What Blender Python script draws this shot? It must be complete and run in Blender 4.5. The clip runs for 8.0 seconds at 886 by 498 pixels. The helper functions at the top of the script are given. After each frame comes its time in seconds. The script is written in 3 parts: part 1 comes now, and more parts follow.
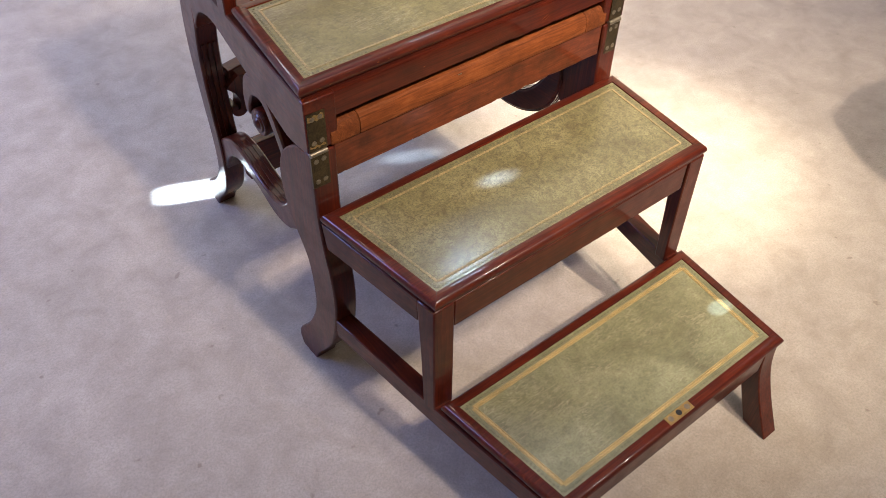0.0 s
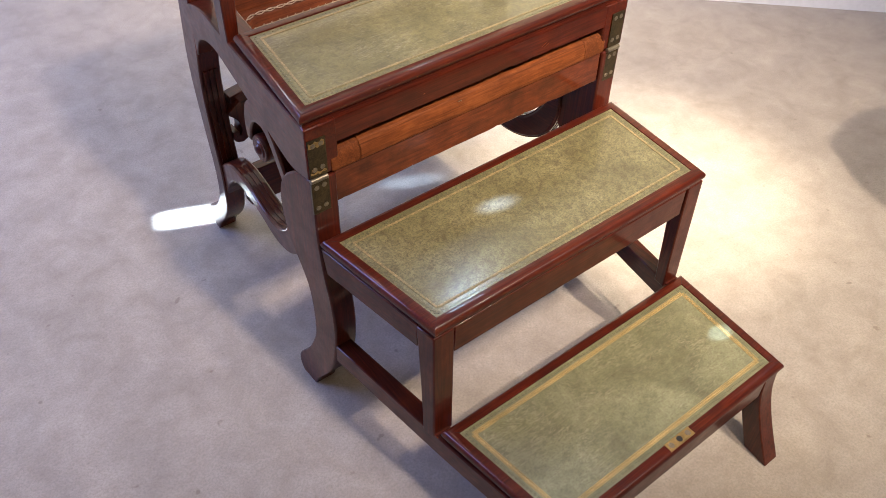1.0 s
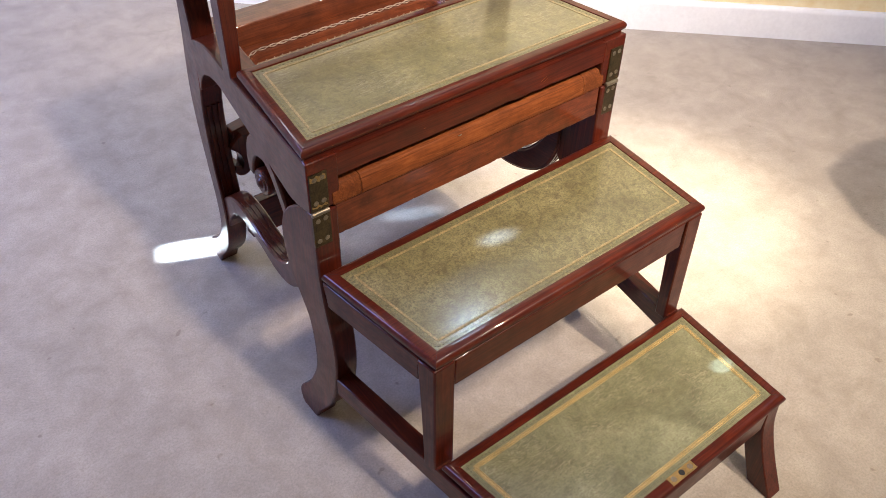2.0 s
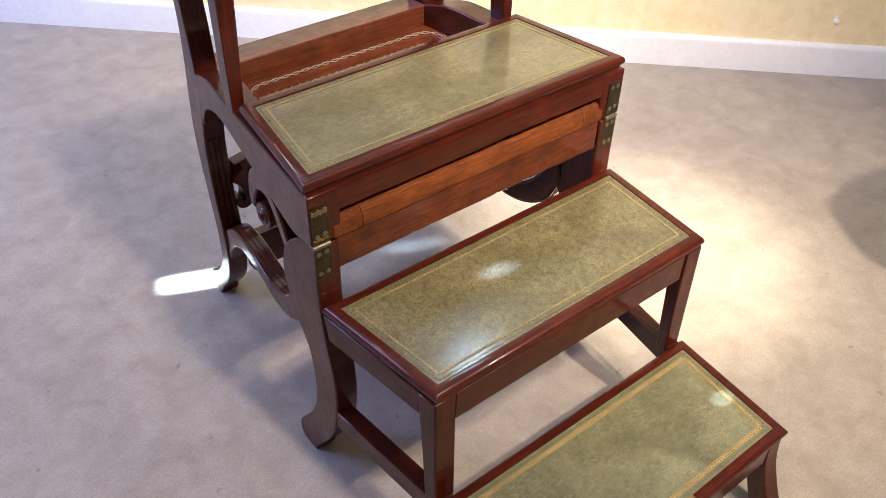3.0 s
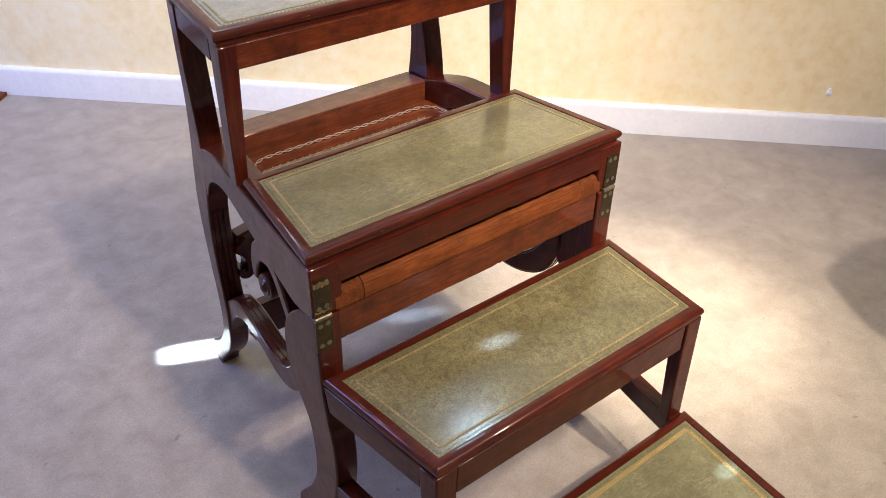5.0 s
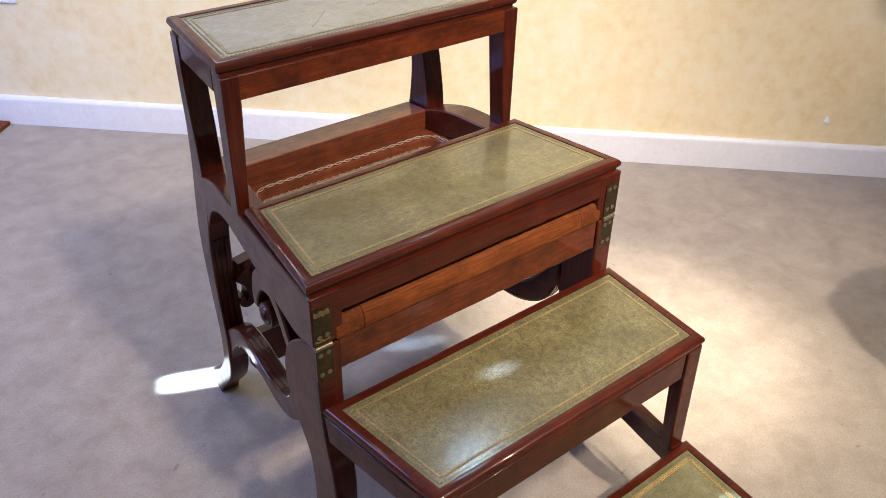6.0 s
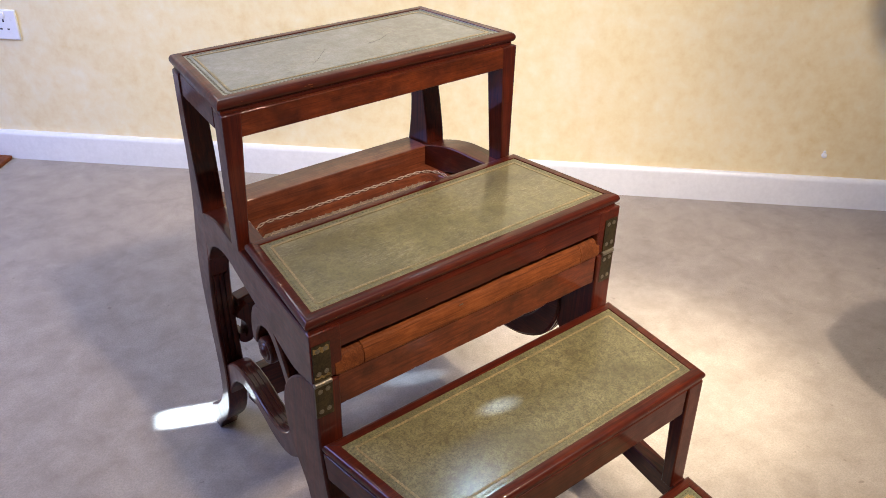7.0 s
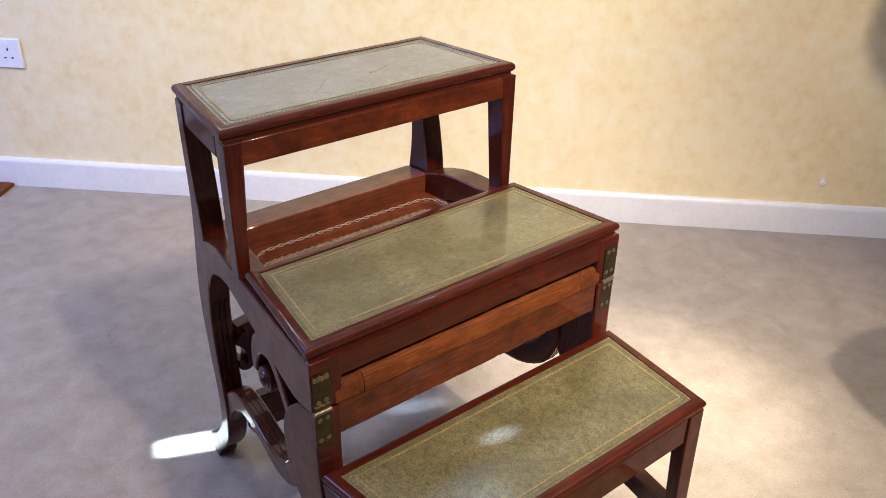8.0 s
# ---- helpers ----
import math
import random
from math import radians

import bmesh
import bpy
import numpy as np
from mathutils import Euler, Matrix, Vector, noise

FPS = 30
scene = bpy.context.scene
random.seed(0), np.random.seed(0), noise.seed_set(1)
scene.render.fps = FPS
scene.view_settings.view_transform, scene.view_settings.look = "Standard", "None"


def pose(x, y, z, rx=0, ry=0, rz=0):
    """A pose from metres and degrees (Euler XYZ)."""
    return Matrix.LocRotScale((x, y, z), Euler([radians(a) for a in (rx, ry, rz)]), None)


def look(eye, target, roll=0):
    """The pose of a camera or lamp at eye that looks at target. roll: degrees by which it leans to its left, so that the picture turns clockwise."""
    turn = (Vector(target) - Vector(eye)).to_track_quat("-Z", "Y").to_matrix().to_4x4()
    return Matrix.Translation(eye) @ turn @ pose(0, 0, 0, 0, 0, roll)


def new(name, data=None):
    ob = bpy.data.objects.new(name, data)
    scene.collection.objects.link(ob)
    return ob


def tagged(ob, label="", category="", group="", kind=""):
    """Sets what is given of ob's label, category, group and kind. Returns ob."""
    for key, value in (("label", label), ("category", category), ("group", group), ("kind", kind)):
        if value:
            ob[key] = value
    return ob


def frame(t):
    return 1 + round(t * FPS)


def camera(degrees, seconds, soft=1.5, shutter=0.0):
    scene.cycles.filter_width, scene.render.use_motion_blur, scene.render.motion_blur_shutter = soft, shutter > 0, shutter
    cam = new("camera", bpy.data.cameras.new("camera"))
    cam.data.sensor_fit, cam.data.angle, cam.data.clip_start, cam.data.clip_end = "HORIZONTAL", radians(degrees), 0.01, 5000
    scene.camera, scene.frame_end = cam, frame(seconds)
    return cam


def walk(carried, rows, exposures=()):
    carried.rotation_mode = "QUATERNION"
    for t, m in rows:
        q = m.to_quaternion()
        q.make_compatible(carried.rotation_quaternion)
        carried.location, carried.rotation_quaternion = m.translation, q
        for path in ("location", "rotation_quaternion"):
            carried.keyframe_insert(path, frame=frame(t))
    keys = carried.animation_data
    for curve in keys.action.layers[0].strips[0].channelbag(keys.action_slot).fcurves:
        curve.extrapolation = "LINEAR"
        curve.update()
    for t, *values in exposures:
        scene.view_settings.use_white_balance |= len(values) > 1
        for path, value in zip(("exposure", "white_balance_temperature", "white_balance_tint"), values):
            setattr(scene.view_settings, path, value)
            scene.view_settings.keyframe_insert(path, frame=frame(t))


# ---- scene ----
cam = camera(55.7, 8.0, soft=0.8)
# seconds, x, y, z, yaw, pitch, roll
ROWS = [
    (0.0, -0.6437, -0.4893, 1.1051, -39.681, -45.506, 1.828),
    (0.5, -0.6437, -0.4894, 1.1070, -39.658, -44.760, 1.850),
    (1.0, -0.6435, -0.4895, 1.1091, -39.599, -43.904, 1.792),
    (1.5, -0.6433, -0.4904, 1.1117, -39.486, -42.891, 1.664),
    (3.0, -0.6444, -0.4902, 1.1196, -39.327, -39.768, 1.512),
    (3.5, -0.6447, -0.4900, 1.1220, -39.285, -38.766, 1.469),
    (4.0, -0.6446, -0.4900, 1.1248, -39.211, -37.619, 1.408),
    (4.5, -0.6447, -0.4908, 1.1283, -39.143, -36.350, 1.312),
    (6.0, -0.6466, -0.4926, 1.1335, -39.033, -33.401, 1.206),
    (6.5, -0.6457, -0.4926, 1.1362, -39.006, -32.305, 1.133),
    (7.0, -0.6459, -0.4922, 1.1388, -38.992, -31.234, 1.118),
    (7.5, -0.6465, -0.4921, 1.1409, -38.995, -30.350, 1.129),
    (8.0, -0.6466, -0.4924, 1.1426, -38.954, -29.451, 1.129),
]


def gaze(x, y, z, yaw, pitch, roll):
    a, b = radians(yaw), radians(pitch)
    ahead = Vector((-math.sin(a) * math.cos(b), math.cos(a) * math.cos(b), math.sin(b)))
    eye = Vector((x, y, z))
    return look(eye, eye + ahead, roll)


walk(cam, [(t, gaze(*row)) for t, *row in ROWS], [(0.0, -0.02), (1.5, -0.03), (4.0, -0.23), (6.0, -0.37), (8.0, -0.49)])

# ---- light ----
world = bpy.data.worlds.new("world")
scene.world = world
world.use_nodes = True
world.node_tree.nodes["Background"].inputs[0].default_value = (0.6, 0.7, 1.0, 1)
world.node_tree.nodes["Background"].inputs[1].default_value = 0.1


def lamp(name, kind, eye, target, watts, colour, **more):
    data = bpy.data.lights.new(name, kind)
    data.energy, data.color = watts, colour
    for key, value in more.items():
        setattr(data, key, value)
    ob = new(name, data)
    ob.matrix_world = look(eye, target)
    return ob


# daylight from the window beside the stairs
lamp("window_light", "AREA", (-1.75, 1.75, 1.45), (0.1, 0.9, 0.0), 61, (0.26, 0.38, 1.0), shape="RECTANGLE", size=1.1, size_y=1.3)
# four ceiling spots before the steps; last two added to brighten floor, far wall
lamp("spotlight", "SPOT", (-0.06, -1.10, 2.35), (0.40, 1.22, 0.64), 262, (1.0, 0.855, 0.75), spot_size=radians(90), spot_blend=0.9, shadow_soft_size=0.075)
lamp("spotlight", "SPOT", (0.34, -1.22, 2.33), (0.56, 0.30, 0.05), 370, (1.0, 0.85, 0.68), spot_size=radians(42), spot_blend=1.0, shadow_soft_size=0.03)
lamp("spotlight", "SPOT", (0.66, -0.70, 2.33), (0.55, 0.32, 0.0), 780, (1.0, 0.88, 0.72), spot_size=radians(19.5), spot_blend=1.0, shadow_soft_size=0.05)
lamp("spotlight", "SPOT", (0.20, -0.35, 2.34), (0.68, 1.32, 0.74), 225, (1.0, 0.90, 0.75), spot_size=radians(48), spot_blend=1.0, shadow_soft_size=0.05)
# unseen lamp near the far wall, added to mirror as glare on the second tread
lamp("picture_light", "AREA", (0.77, 1.02, 1.88), (0.71, 0.96, 0.4), 2.7, (0.50, 0.78, 1.0), shape="RECTANGLE", size=0.15, size_y=0.05)
# narrow lamps added indoors: flat shaft along the floor, small glints on two treads
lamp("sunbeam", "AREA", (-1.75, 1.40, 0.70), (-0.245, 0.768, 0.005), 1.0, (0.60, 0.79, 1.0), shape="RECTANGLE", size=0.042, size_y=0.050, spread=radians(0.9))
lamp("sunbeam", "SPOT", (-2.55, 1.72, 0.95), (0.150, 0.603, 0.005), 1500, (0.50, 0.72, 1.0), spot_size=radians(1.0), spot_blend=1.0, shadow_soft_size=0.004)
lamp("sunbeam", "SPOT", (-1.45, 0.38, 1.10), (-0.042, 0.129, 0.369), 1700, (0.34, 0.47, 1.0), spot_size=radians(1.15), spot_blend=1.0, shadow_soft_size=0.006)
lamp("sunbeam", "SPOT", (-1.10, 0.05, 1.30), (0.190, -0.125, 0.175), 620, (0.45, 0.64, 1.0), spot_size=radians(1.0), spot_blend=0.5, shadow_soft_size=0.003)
# general fill: unseen panels added to brighten the far wall and the near floor
lamp("ceiling_light", "AREA", (-0.30, 1.50, 2.37), (-0.30, 1.50, 0), 17, (0.76, 0.86, 1.0), shape="RECTANGLE", size=0.6, size_y=0.6)
lamp("ceiling_light", "AREA", (-0.9, -1.2, 2.37), (-0.9, -1.2, 0), 3, (1.0, 0.90, 0.84), shape="RECTANGLE", size=0.6, size_y=0.6)


# ---- materials ----
class Nodes:
    """A material's node tree, with short calls."""

    def __init__(self, name):
        self.mat = bpy.data.materials.new(name)
        self.mat.use_nodes = True
        self.tree = self.mat.node_tree
        self.bsdf = self.tree.nodes["Principled BSDF"]

    def add(self, kind, ins=None, **props):
        node = self.tree.nodes.new(kind)
        for key, value in props.items():
            setattr(node, key, value)
        for key, value in (ins or {}).items():
            self.put(node, key, value)
        return node

    def put(self, node, key, value):
        if isinstance(value, bpy.types.NodeSocket):
            self.tree.links.new(value, node.inputs[key])
        else:
            node.inputs[key].default_value = value

    def coords(self, scale=(1, 1, 1)):
        tc = self.add("ShaderNodeTexCoord")
        return self.add("ShaderNodeMapping", {"Vector": tc.outputs["Object"], "Scale": scale}).outputs[0]

    def noise(self, vec, scale, detail=4.0, rough=0.55, distort=0.0):
        return self.add("ShaderNodeTexNoise", {"Vector": vec, "Scale": scale, "Detail": detail, "Roughness": rough, "Distortion": distort}).outputs["Fac"]

    def ramp(self, fac, stops):
        node = self.add("ShaderNodeValToRGB", {"Fac": fac})
        els = node.color_ramp.elements
        while len(els) < len(stops):
            els.new(0.5)
        for el, (at, c) in zip(els, stops):
            el.position, el.color = at, (*c, 1) if len(c) == 3 else c
        return node.outputs["Color"]

    def grey(self, fac, lo, hi, a=0.0, b=1.0):
        return self.add("ShaderNodeMapRange", {"Value": fac, "From Min": lo, "From Max": hi, "To Min": a, "To Max": b}).outputs[0]

    def mix(self, fac, a, b, blend="MIX"):
        node = self.add("ShaderNodeMix", data_type="RGBA", blend_type=blend)
        for n, value in ((0, fac), (6, a), (7, b)):
            if isinstance(value, tuple):
                value = (*value, 1) if len(value) == 3 else value
            self.put(node, n, value)
        return node.outputs[2]

    def bump(self, height, strength, distance):
        self.put(self.bsdf, "Normal", self.add("ShaderNodeBump", {"Height": height, "Strength": strength, "Distance": distance}).outputs[0])

    def set(self, **values):
        for key, value in values.items():
            key = key.replace("_", " ")
            if isinstance(value, tuple) and len(value) == 3:
                value = (*value, 1)
            self.put(self.bsdf, key, value)
        return self


def wood(name, dark, mid, light, axis, rough=0.38, coat=0.55, across=150, along=7.0, mottle=0.45):
    n = Nodes(name)
    stretch = [across, across, across]
    stretch["xyz".index(axis)] = along
    info = n.add("ShaderNodeObjectInfo").outputs["Random"]
    shift = n.add("ShaderNodeVectorMath", {0: n.coords(stretch), 1: n.add("ShaderNodeCombineXYZ", {"X": info, "Y": info, "Z": info}).outputs[0]}, operation="ADD").outputs[0]
    grain = n.noise(shift, 1.0, 6, 0.62, 1.2)
    pores = n.noise(n.coords([9 if "xyz"[i] == axis else 560 for i in range(3)]), 1.0, 2, 0.5)
    cloud = n.noise(n.coords(), 24.0, 6, 0.66)
    col = n.ramp(grain, [(0.15, dark), (0.5, mid), (0.88, light)])
    col = n.mix(n.grey(pores, 0.54, 0.72, 0.0, 0.65), col, dark)
    col = n.mix(n.grey(cloud, 0.35, 0.68, 0.0, mottle), col, dark)
    wear = n.noise(n.coords(), 60.0, 4, 0.7)
    col = n.mix(n.grey(wear, 0.70, 0.78, 0.0, 0.5), col, light)
    n.set(Base_Color=col, Roughness=n.grey(cloud, 0.3, 0.7, rough - 0.05, rough + 0.12), Coat_Weight=coat, Coat_Roughness=0.07, Specular_IOR_Level=0.13)
    n.bump(n.mix(0.5, grain, pores), 0.12, 0.001)
    return n.mat


MAHOGANY = dict(dark=(0.020, 0.0042, 0.0026), mid=(0.074, 0.0098, 0.0040), light=(0.150, 0.026, 0.0085), mottle=0.50)
WOOD_X = wood("mahogany_along_x", axis="x", **MAHOGANY)
WOOD_Y = wood("mahogany_along_y", axis="y", **MAHOGANY)
WOOD_Z = wood("mahogany_along_z", axis="z", **MAHOGANY)
RAW = wood("unpolished_wood", (0.055, 0.014, 0.005), (0.195, 0.053, 0.014), (0.33, 0.108, 0.034), "x", 0.5, 0.0, 170, 16.0, 0.55)
RAW_END = wood("unpolished_end_grain", (0.050, 0.013, 0.005), (0.165, 0.045, 0.012), (0.30, 0.095, 0.030), "y", 0.55, 0.0, 190, 20.0, 0.6)
APRON = wood("oiled_wood", (0.038, 0.008, 0.0034), (0.145, 0.028, 0.0076), (0.235, 0.056, 0.016), "x", 0.36, 0.6, 120, 22.0, 0.8)
# brighter copy of the oiled wood: light on the seat put into the colour
SEAT = wood("brightened_seat_wood", (0.050, 0.014, 0.007), (0.170, 0.042, 0.016), (0.27, 0.080, 0.030), "x", 0.40, 0.8, 120, 12.0, 0.6)


def leather(name, tint, mottle, speckle, brush):
    """Worn hide: tint scales its colour, mottle and speckle the dark marbling, brush the pale rubbed streaks."""
    n = Nodes(name)
    v = n.coords()
    big, mid = n.noise(v, 10.0, 5, 0.66, 0.5), n.noise(v, 95.0, 6, 0.74, 0.6)
    fine = n.noise(v, 360.0, 5, 0.78)
    shades = [tuple(a * b for a, b in zip(c, tint)) for c in ((0.118, 0.106, 0.046), (0.200, 0.182, 0.082), (0.300, 0.276, 0.140))]
    col = n.ramp(big, list(zip((0.30, 0.5, 0.70), shades)))
    col = n.mix(n.grey(mid, 0.44, 0.62, 0.0, mottle), col, (0.080, 0.064, 0.030))
    col = n.mix(n.grey(fine, 0.44, 0.62, 0.0, speckle), col, (0.060, 0.046, 0.022))
    turned = n.add("ShaderNodeMapping", {"Vector": v, "Rotation": (0, 0, 0.6), "Scale": (42, 130, 42)}).outputs[0]
    streak = n.noise(turned, 1.0, 6, 0.72, 2.6)
    patch = n.noise(v, 13.0, 4, 0.6, 0.8)
    rub = n.add("ShaderNodeMath", {0: n.grey(streak, 0.48, 0.68), 1: n.grey(patch, 0.42, 0.62)}, operation="MULTIPLY").outputs[0]
    col = n.mix(n.grey(rub, 0.0, 1.0, 0.0, brush), col, (0.42, 0.38, 0.25))
    for angle, seed in ((0.9, 0.0), (-0.5, 3.7)):
        along = n.add("ShaderNodeMapping", {"Vector": v, "Location": (seed, seed, 0), "Rotation": (0, 0, angle), "Scale": (30, 420, 30)}).outputs[0]
        scratch = n.noise(along, 1.0, 3, 0.6, 0.9)
        col = n.mix(n.grey(scratch, 0.60, 0.74, 0.0, brush * 0.6), col, (0.36, 0.33, 0.20))
    n.set(Base_Color=col, Roughness=n.grey(mid, 0.3, 0.7, 0.45, 0.62), Coat_Weight=1.0, Coat_Roughness=n.grey(streak, 0.35, 0.7, 0.11, 0.22), Sheen_Weight=0.35, Sheen_Roughness=0.35)
    n.bump(n.mix(0.35, fine, mid), 0.30, 0.0006)
    return n.mat


def gilt(name, dull, mid, bright, metal):
    n = Nodes(name)
    v = n.coords()
    patch, fine = n.noise(v, 22.0, 4, 0.65), n.noise(v, 420.0, 3, 0.65)
    wear = n.mix(0.6, patch, fine)
    n.set(Base_Color=n.ramp(wear, [(0.38, dull), (0.50, mid), (0.60, bright)]), Metallic=n.grey(wear, 0.46, 0.62, 0.0, metal), Roughness=0.42)
    n.bump(fine, 0.6, 0.0008)
    return n.mat


def plain(name, a, b, scale, rough, metal=0.0, bump=0.2, depth=0.001):
    n = Nodes(name)
    v = n.coords()
    f = n.mix(0.5, n.noise(v, scale, 5, 0.6), n.noise(v, scale * 7, 3, 0.6))
    n.set(Base_Color=n.ramp(f, [(0.36, a), (0.64, b)]), Roughness=n.grey(f, 0.3, 0.7, rough - 0.06, rough + 0.1), Metallic=metal)
    n.bump(f, bump, depth)
    return n.mat


def carpet():
    n = Nodes("beige_carpet")
    v = n.coords()
    big, mid = n.noise(v, 2.0, 4, 0.6, 0.4), n.noise(v, 14.0, 8, 0.72, 0.3)
    pile = n.noise(v, 260.0, 3, 0.7)
    tuft = n.add("ShaderNodeTexVoronoi", {"Vector": v, "Scale": 330.0}).outputs["Distance"]
    col = n.ramp(n.mix(0.72, big, mid), [(0.31, (0.228, 0.190, 0.156)), (0.5, (0.328, 0.280, 0.233)), (0.67, (0.408, 0.356, 0.300))])
    col = n.mix(n.grey(pile, 0.4, 0.70, 0.0, 0.50), col, (0.19, 0.158, 0.130))
    speck = n.noise(v, 34.0, 2, 0.5)
    col = n.mix(n.grey(speck, 0.715, 0.76, 0.0, 0.65), col, (0.17, 0.13, 0.10))
    n.set(Base_Color=col, Roughness=0.95, Sheen_Weight=0.25, Sheen_Roughness=0.5)
    n.bump(n.mix(0.5, pile, tuft), 0.4, 0.002)
    return n.mat


def wallpaper():
    n = Nodes("yellow_sponged_wall")
    v = n.coords()
    big, mid = n.noise(v, 3.2, 5, 0.62, 0.6), n.noise(v, 26.0, 5, 0.65)
    col = n.ramp(n.mix(0.58, big, mid), [(0.34, (0.80, 0.635, 0.335)), (0.5, (0.86, 0.735, 0.455)), (0.66, (0.885, 0.805, 0.58))])
    n.set(Base_Color=col, Roughness=0.75)
    n.bump(n.noise(v, 140.0, 4, 0.6), 0.15, 0.001)
    return n.mat


CARPET, WALL = carpet(), wallpaper()
# top tread's tint is bluer: its cool reflected sheen put into the colour
LEATHERS = [leather("rubbed_green_leather", (0.86, 0.93, 1.02), 0.34, 0.40, 0.45), leather("marbled_green_leather", (0.94, 0.93, 0.86), 0.72, 0.78, 0.12),
            leather("brushed_green_leather", (0.82, 0.77, 0.57), 0.45, 0.42, 0.42), leather("cool_sheen_green_leather", (0.74, 0.90, 1.70), 0.35, 0.45, 0.30)]
GILT = gilt("bright_gilt_tooling", (0.20, 0.15, 0.055), (0.42, 0.28, 0.10), (0.66, 0.46, 0.19), 0.5)
FADED = gilt("faded_gilt_tooling", (0.15, 0.128, 0.058), (0.235, 0.180, 0.082), (0.36, 0.265, 0.125), 0.1)
TOOLED = plain("dark_blind_tooling", (0.080, 0.074, 0.037), (0.14, 0.128, 0.066), 60, 0.4)
BRASS = plain("tarnished_brass", (0.028, 0.022, 0.013), (0.115, 0.080, 0.038), 55, 0.42, 0.75)
BRIGHT = plain("rubbed_brass", (0.24, 0.15, 0.055), (0.56, 0.38, 0.15), 70, 0.38, 0.85)
STEEL = plain("worn_screw_metal", (0.18, 0.15, 0.11), (0.38, 0.32, 0.23), 120, 0.36, 0.85)
BLACK = plain("black_slot", (0.006, 0.005, 0.004), (0.012, 0.01, 0.008), 30, 0.7)
CANE = plain("woven_cane", (0.12, 0.075, 0.045), (0.40, 0.30, 0.22), 90, 0.5)
EDGING = plain("pale_cane_edging", (0.18, 0.10, 0.06), (0.60, 0.47, 0.37), 150, 0.5)
PAINT = plain("white_gloss_paint", (0.74, 0.74, 0.75), (0.82, 0.82, 0.83), 12, 0.35, 0.0, 0.06)
CEILING = plain("white_ceiling_paint", (0.74, 0.74, 0.73), (0.80, 0.80, 0.79), 4, 0.85)
PLASTIC = plain("white_plastic", (0.80, 0.81, 0.83), (0.84, 0.85, 0.87), 12, 0.3, 0.0, 0.02)


# ---- building helpers ----
def mesh_of(name, verts, faces):
    me = bpy.data.meshes.new(name)
    me.from_pydata([tuple(v) for v in verts], [], faces)
    bm = bmesh.new()
    bm.from_mesh(me)
    bmesh.ops.recalc_face_normals(bm, faces=bm.faces)
    bm.to_mesh(me)
    bm.free()
    return me


def part(name, me, material, parent=None, label="", bevel=0.0, smooth=35):
    if isinstance(me, bmesh.types.BMesh):
        bm, me = me, bpy.data.meshes.new(name)
        bmesh.ops.recalc_face_normals(bm, faces=bm.faces)
        bm.to_mesh(me)
        bm.free()
    me.materials.clear()
    me.materials.append(material)
    for p in me.polygons:
        p.use_smooth = True
    me.set_sharp_from_angle(angle=radians(smooth))
    ob = new(name, me)
    ob.parent = parent
    if bevel:
        mod = ob.modifiers.new("bevel", "BEVEL")
        mod.width, mod.segments, mod.limit_method, mod.angle_limit = bevel, 2, "ANGLE", radians(40)
        mod.harden_normals = False
    if label:
        tagged(ob, label)
    return ob


def thing(name, label, category, **more):
    return tagged(new(name), label, category, **more)


def box(lo, hi, shift=(0, 0, 0)):
    (a, b, c), (d, e, f) = lo, hi
    v = [(x + shift[0], y + shift[1], z + shift[2]) for x in (a, d) for y in (b, e) for z in (c, f)]
    return v, [(0, 1, 3, 2), (4, 6, 7, 5), (0, 4, 5, 1), (2, 3, 7, 6), (0, 2, 6, 4), (1, 5, 7, 3)]


def boxed(name, lo, hi):
    return mesh_of(name, *box(lo, hi))


def curve(points, steps=6):
    """A smooth line (Catmull-Rom) through 2D or 3D points, or points with a width."""
    p = [np.array(q, float) for q in points]
    p = [2 * p[0] - p[1], *p, 2 * p[-1] - p[-2]]
    out = []
    for i in range(1, len(p) - 2):
        for s in range(steps):
            u = s / steps
            out.append(0.5 * (2 * p[i] + (p[i + 1] - p[i - 1]) * u + (2 * p[i - 1] - 5 * p[i] + 4 * p[i + 1] - p[i + 2]) * u ** 2
                              + (3 * p[i] - p[i - 1] - 3 * p[i + 1] + p[i + 2]) * u ** 3))
    return out + [p[-2]]


def slab(name, left, right, flank, thick, side):
    """A board cut to a side profile: left and right are lines of (y, z) of one count that bound it. Its outer face follows
    flank(y), the half width there; thick is one depth or a taper over z; side is -1 or 1."""
    n = len(left)
    verts = []
    for inner in (0, 1):
        for y, z in [*left, *right]:
            deep = thick(z) if callable(thick) else thick
            verts.append((side * (flank(y) - inner * deep) + (0.0035 if side > 0 else 0.0), y, z))
    faces = []
    for k in range(2):
        o = k * 2 * n
        faces += [(o + i, o + i + 1, o + n + i + 1, o + n + i) for i in range(n - 1)]
    m = 2 * n
    for i in range(n - 1):
        faces += [(i, i + 1, m + i + 1, m + i), (n + i, n + i + 1, m + n + i + 1, m + n + i)]
    faces += [(0, n, m + n, m), (n - 1, 2 * n - 1, m + 2 * n - 1, m + n - 1)]
    return mesh_of(name, verts, faces)


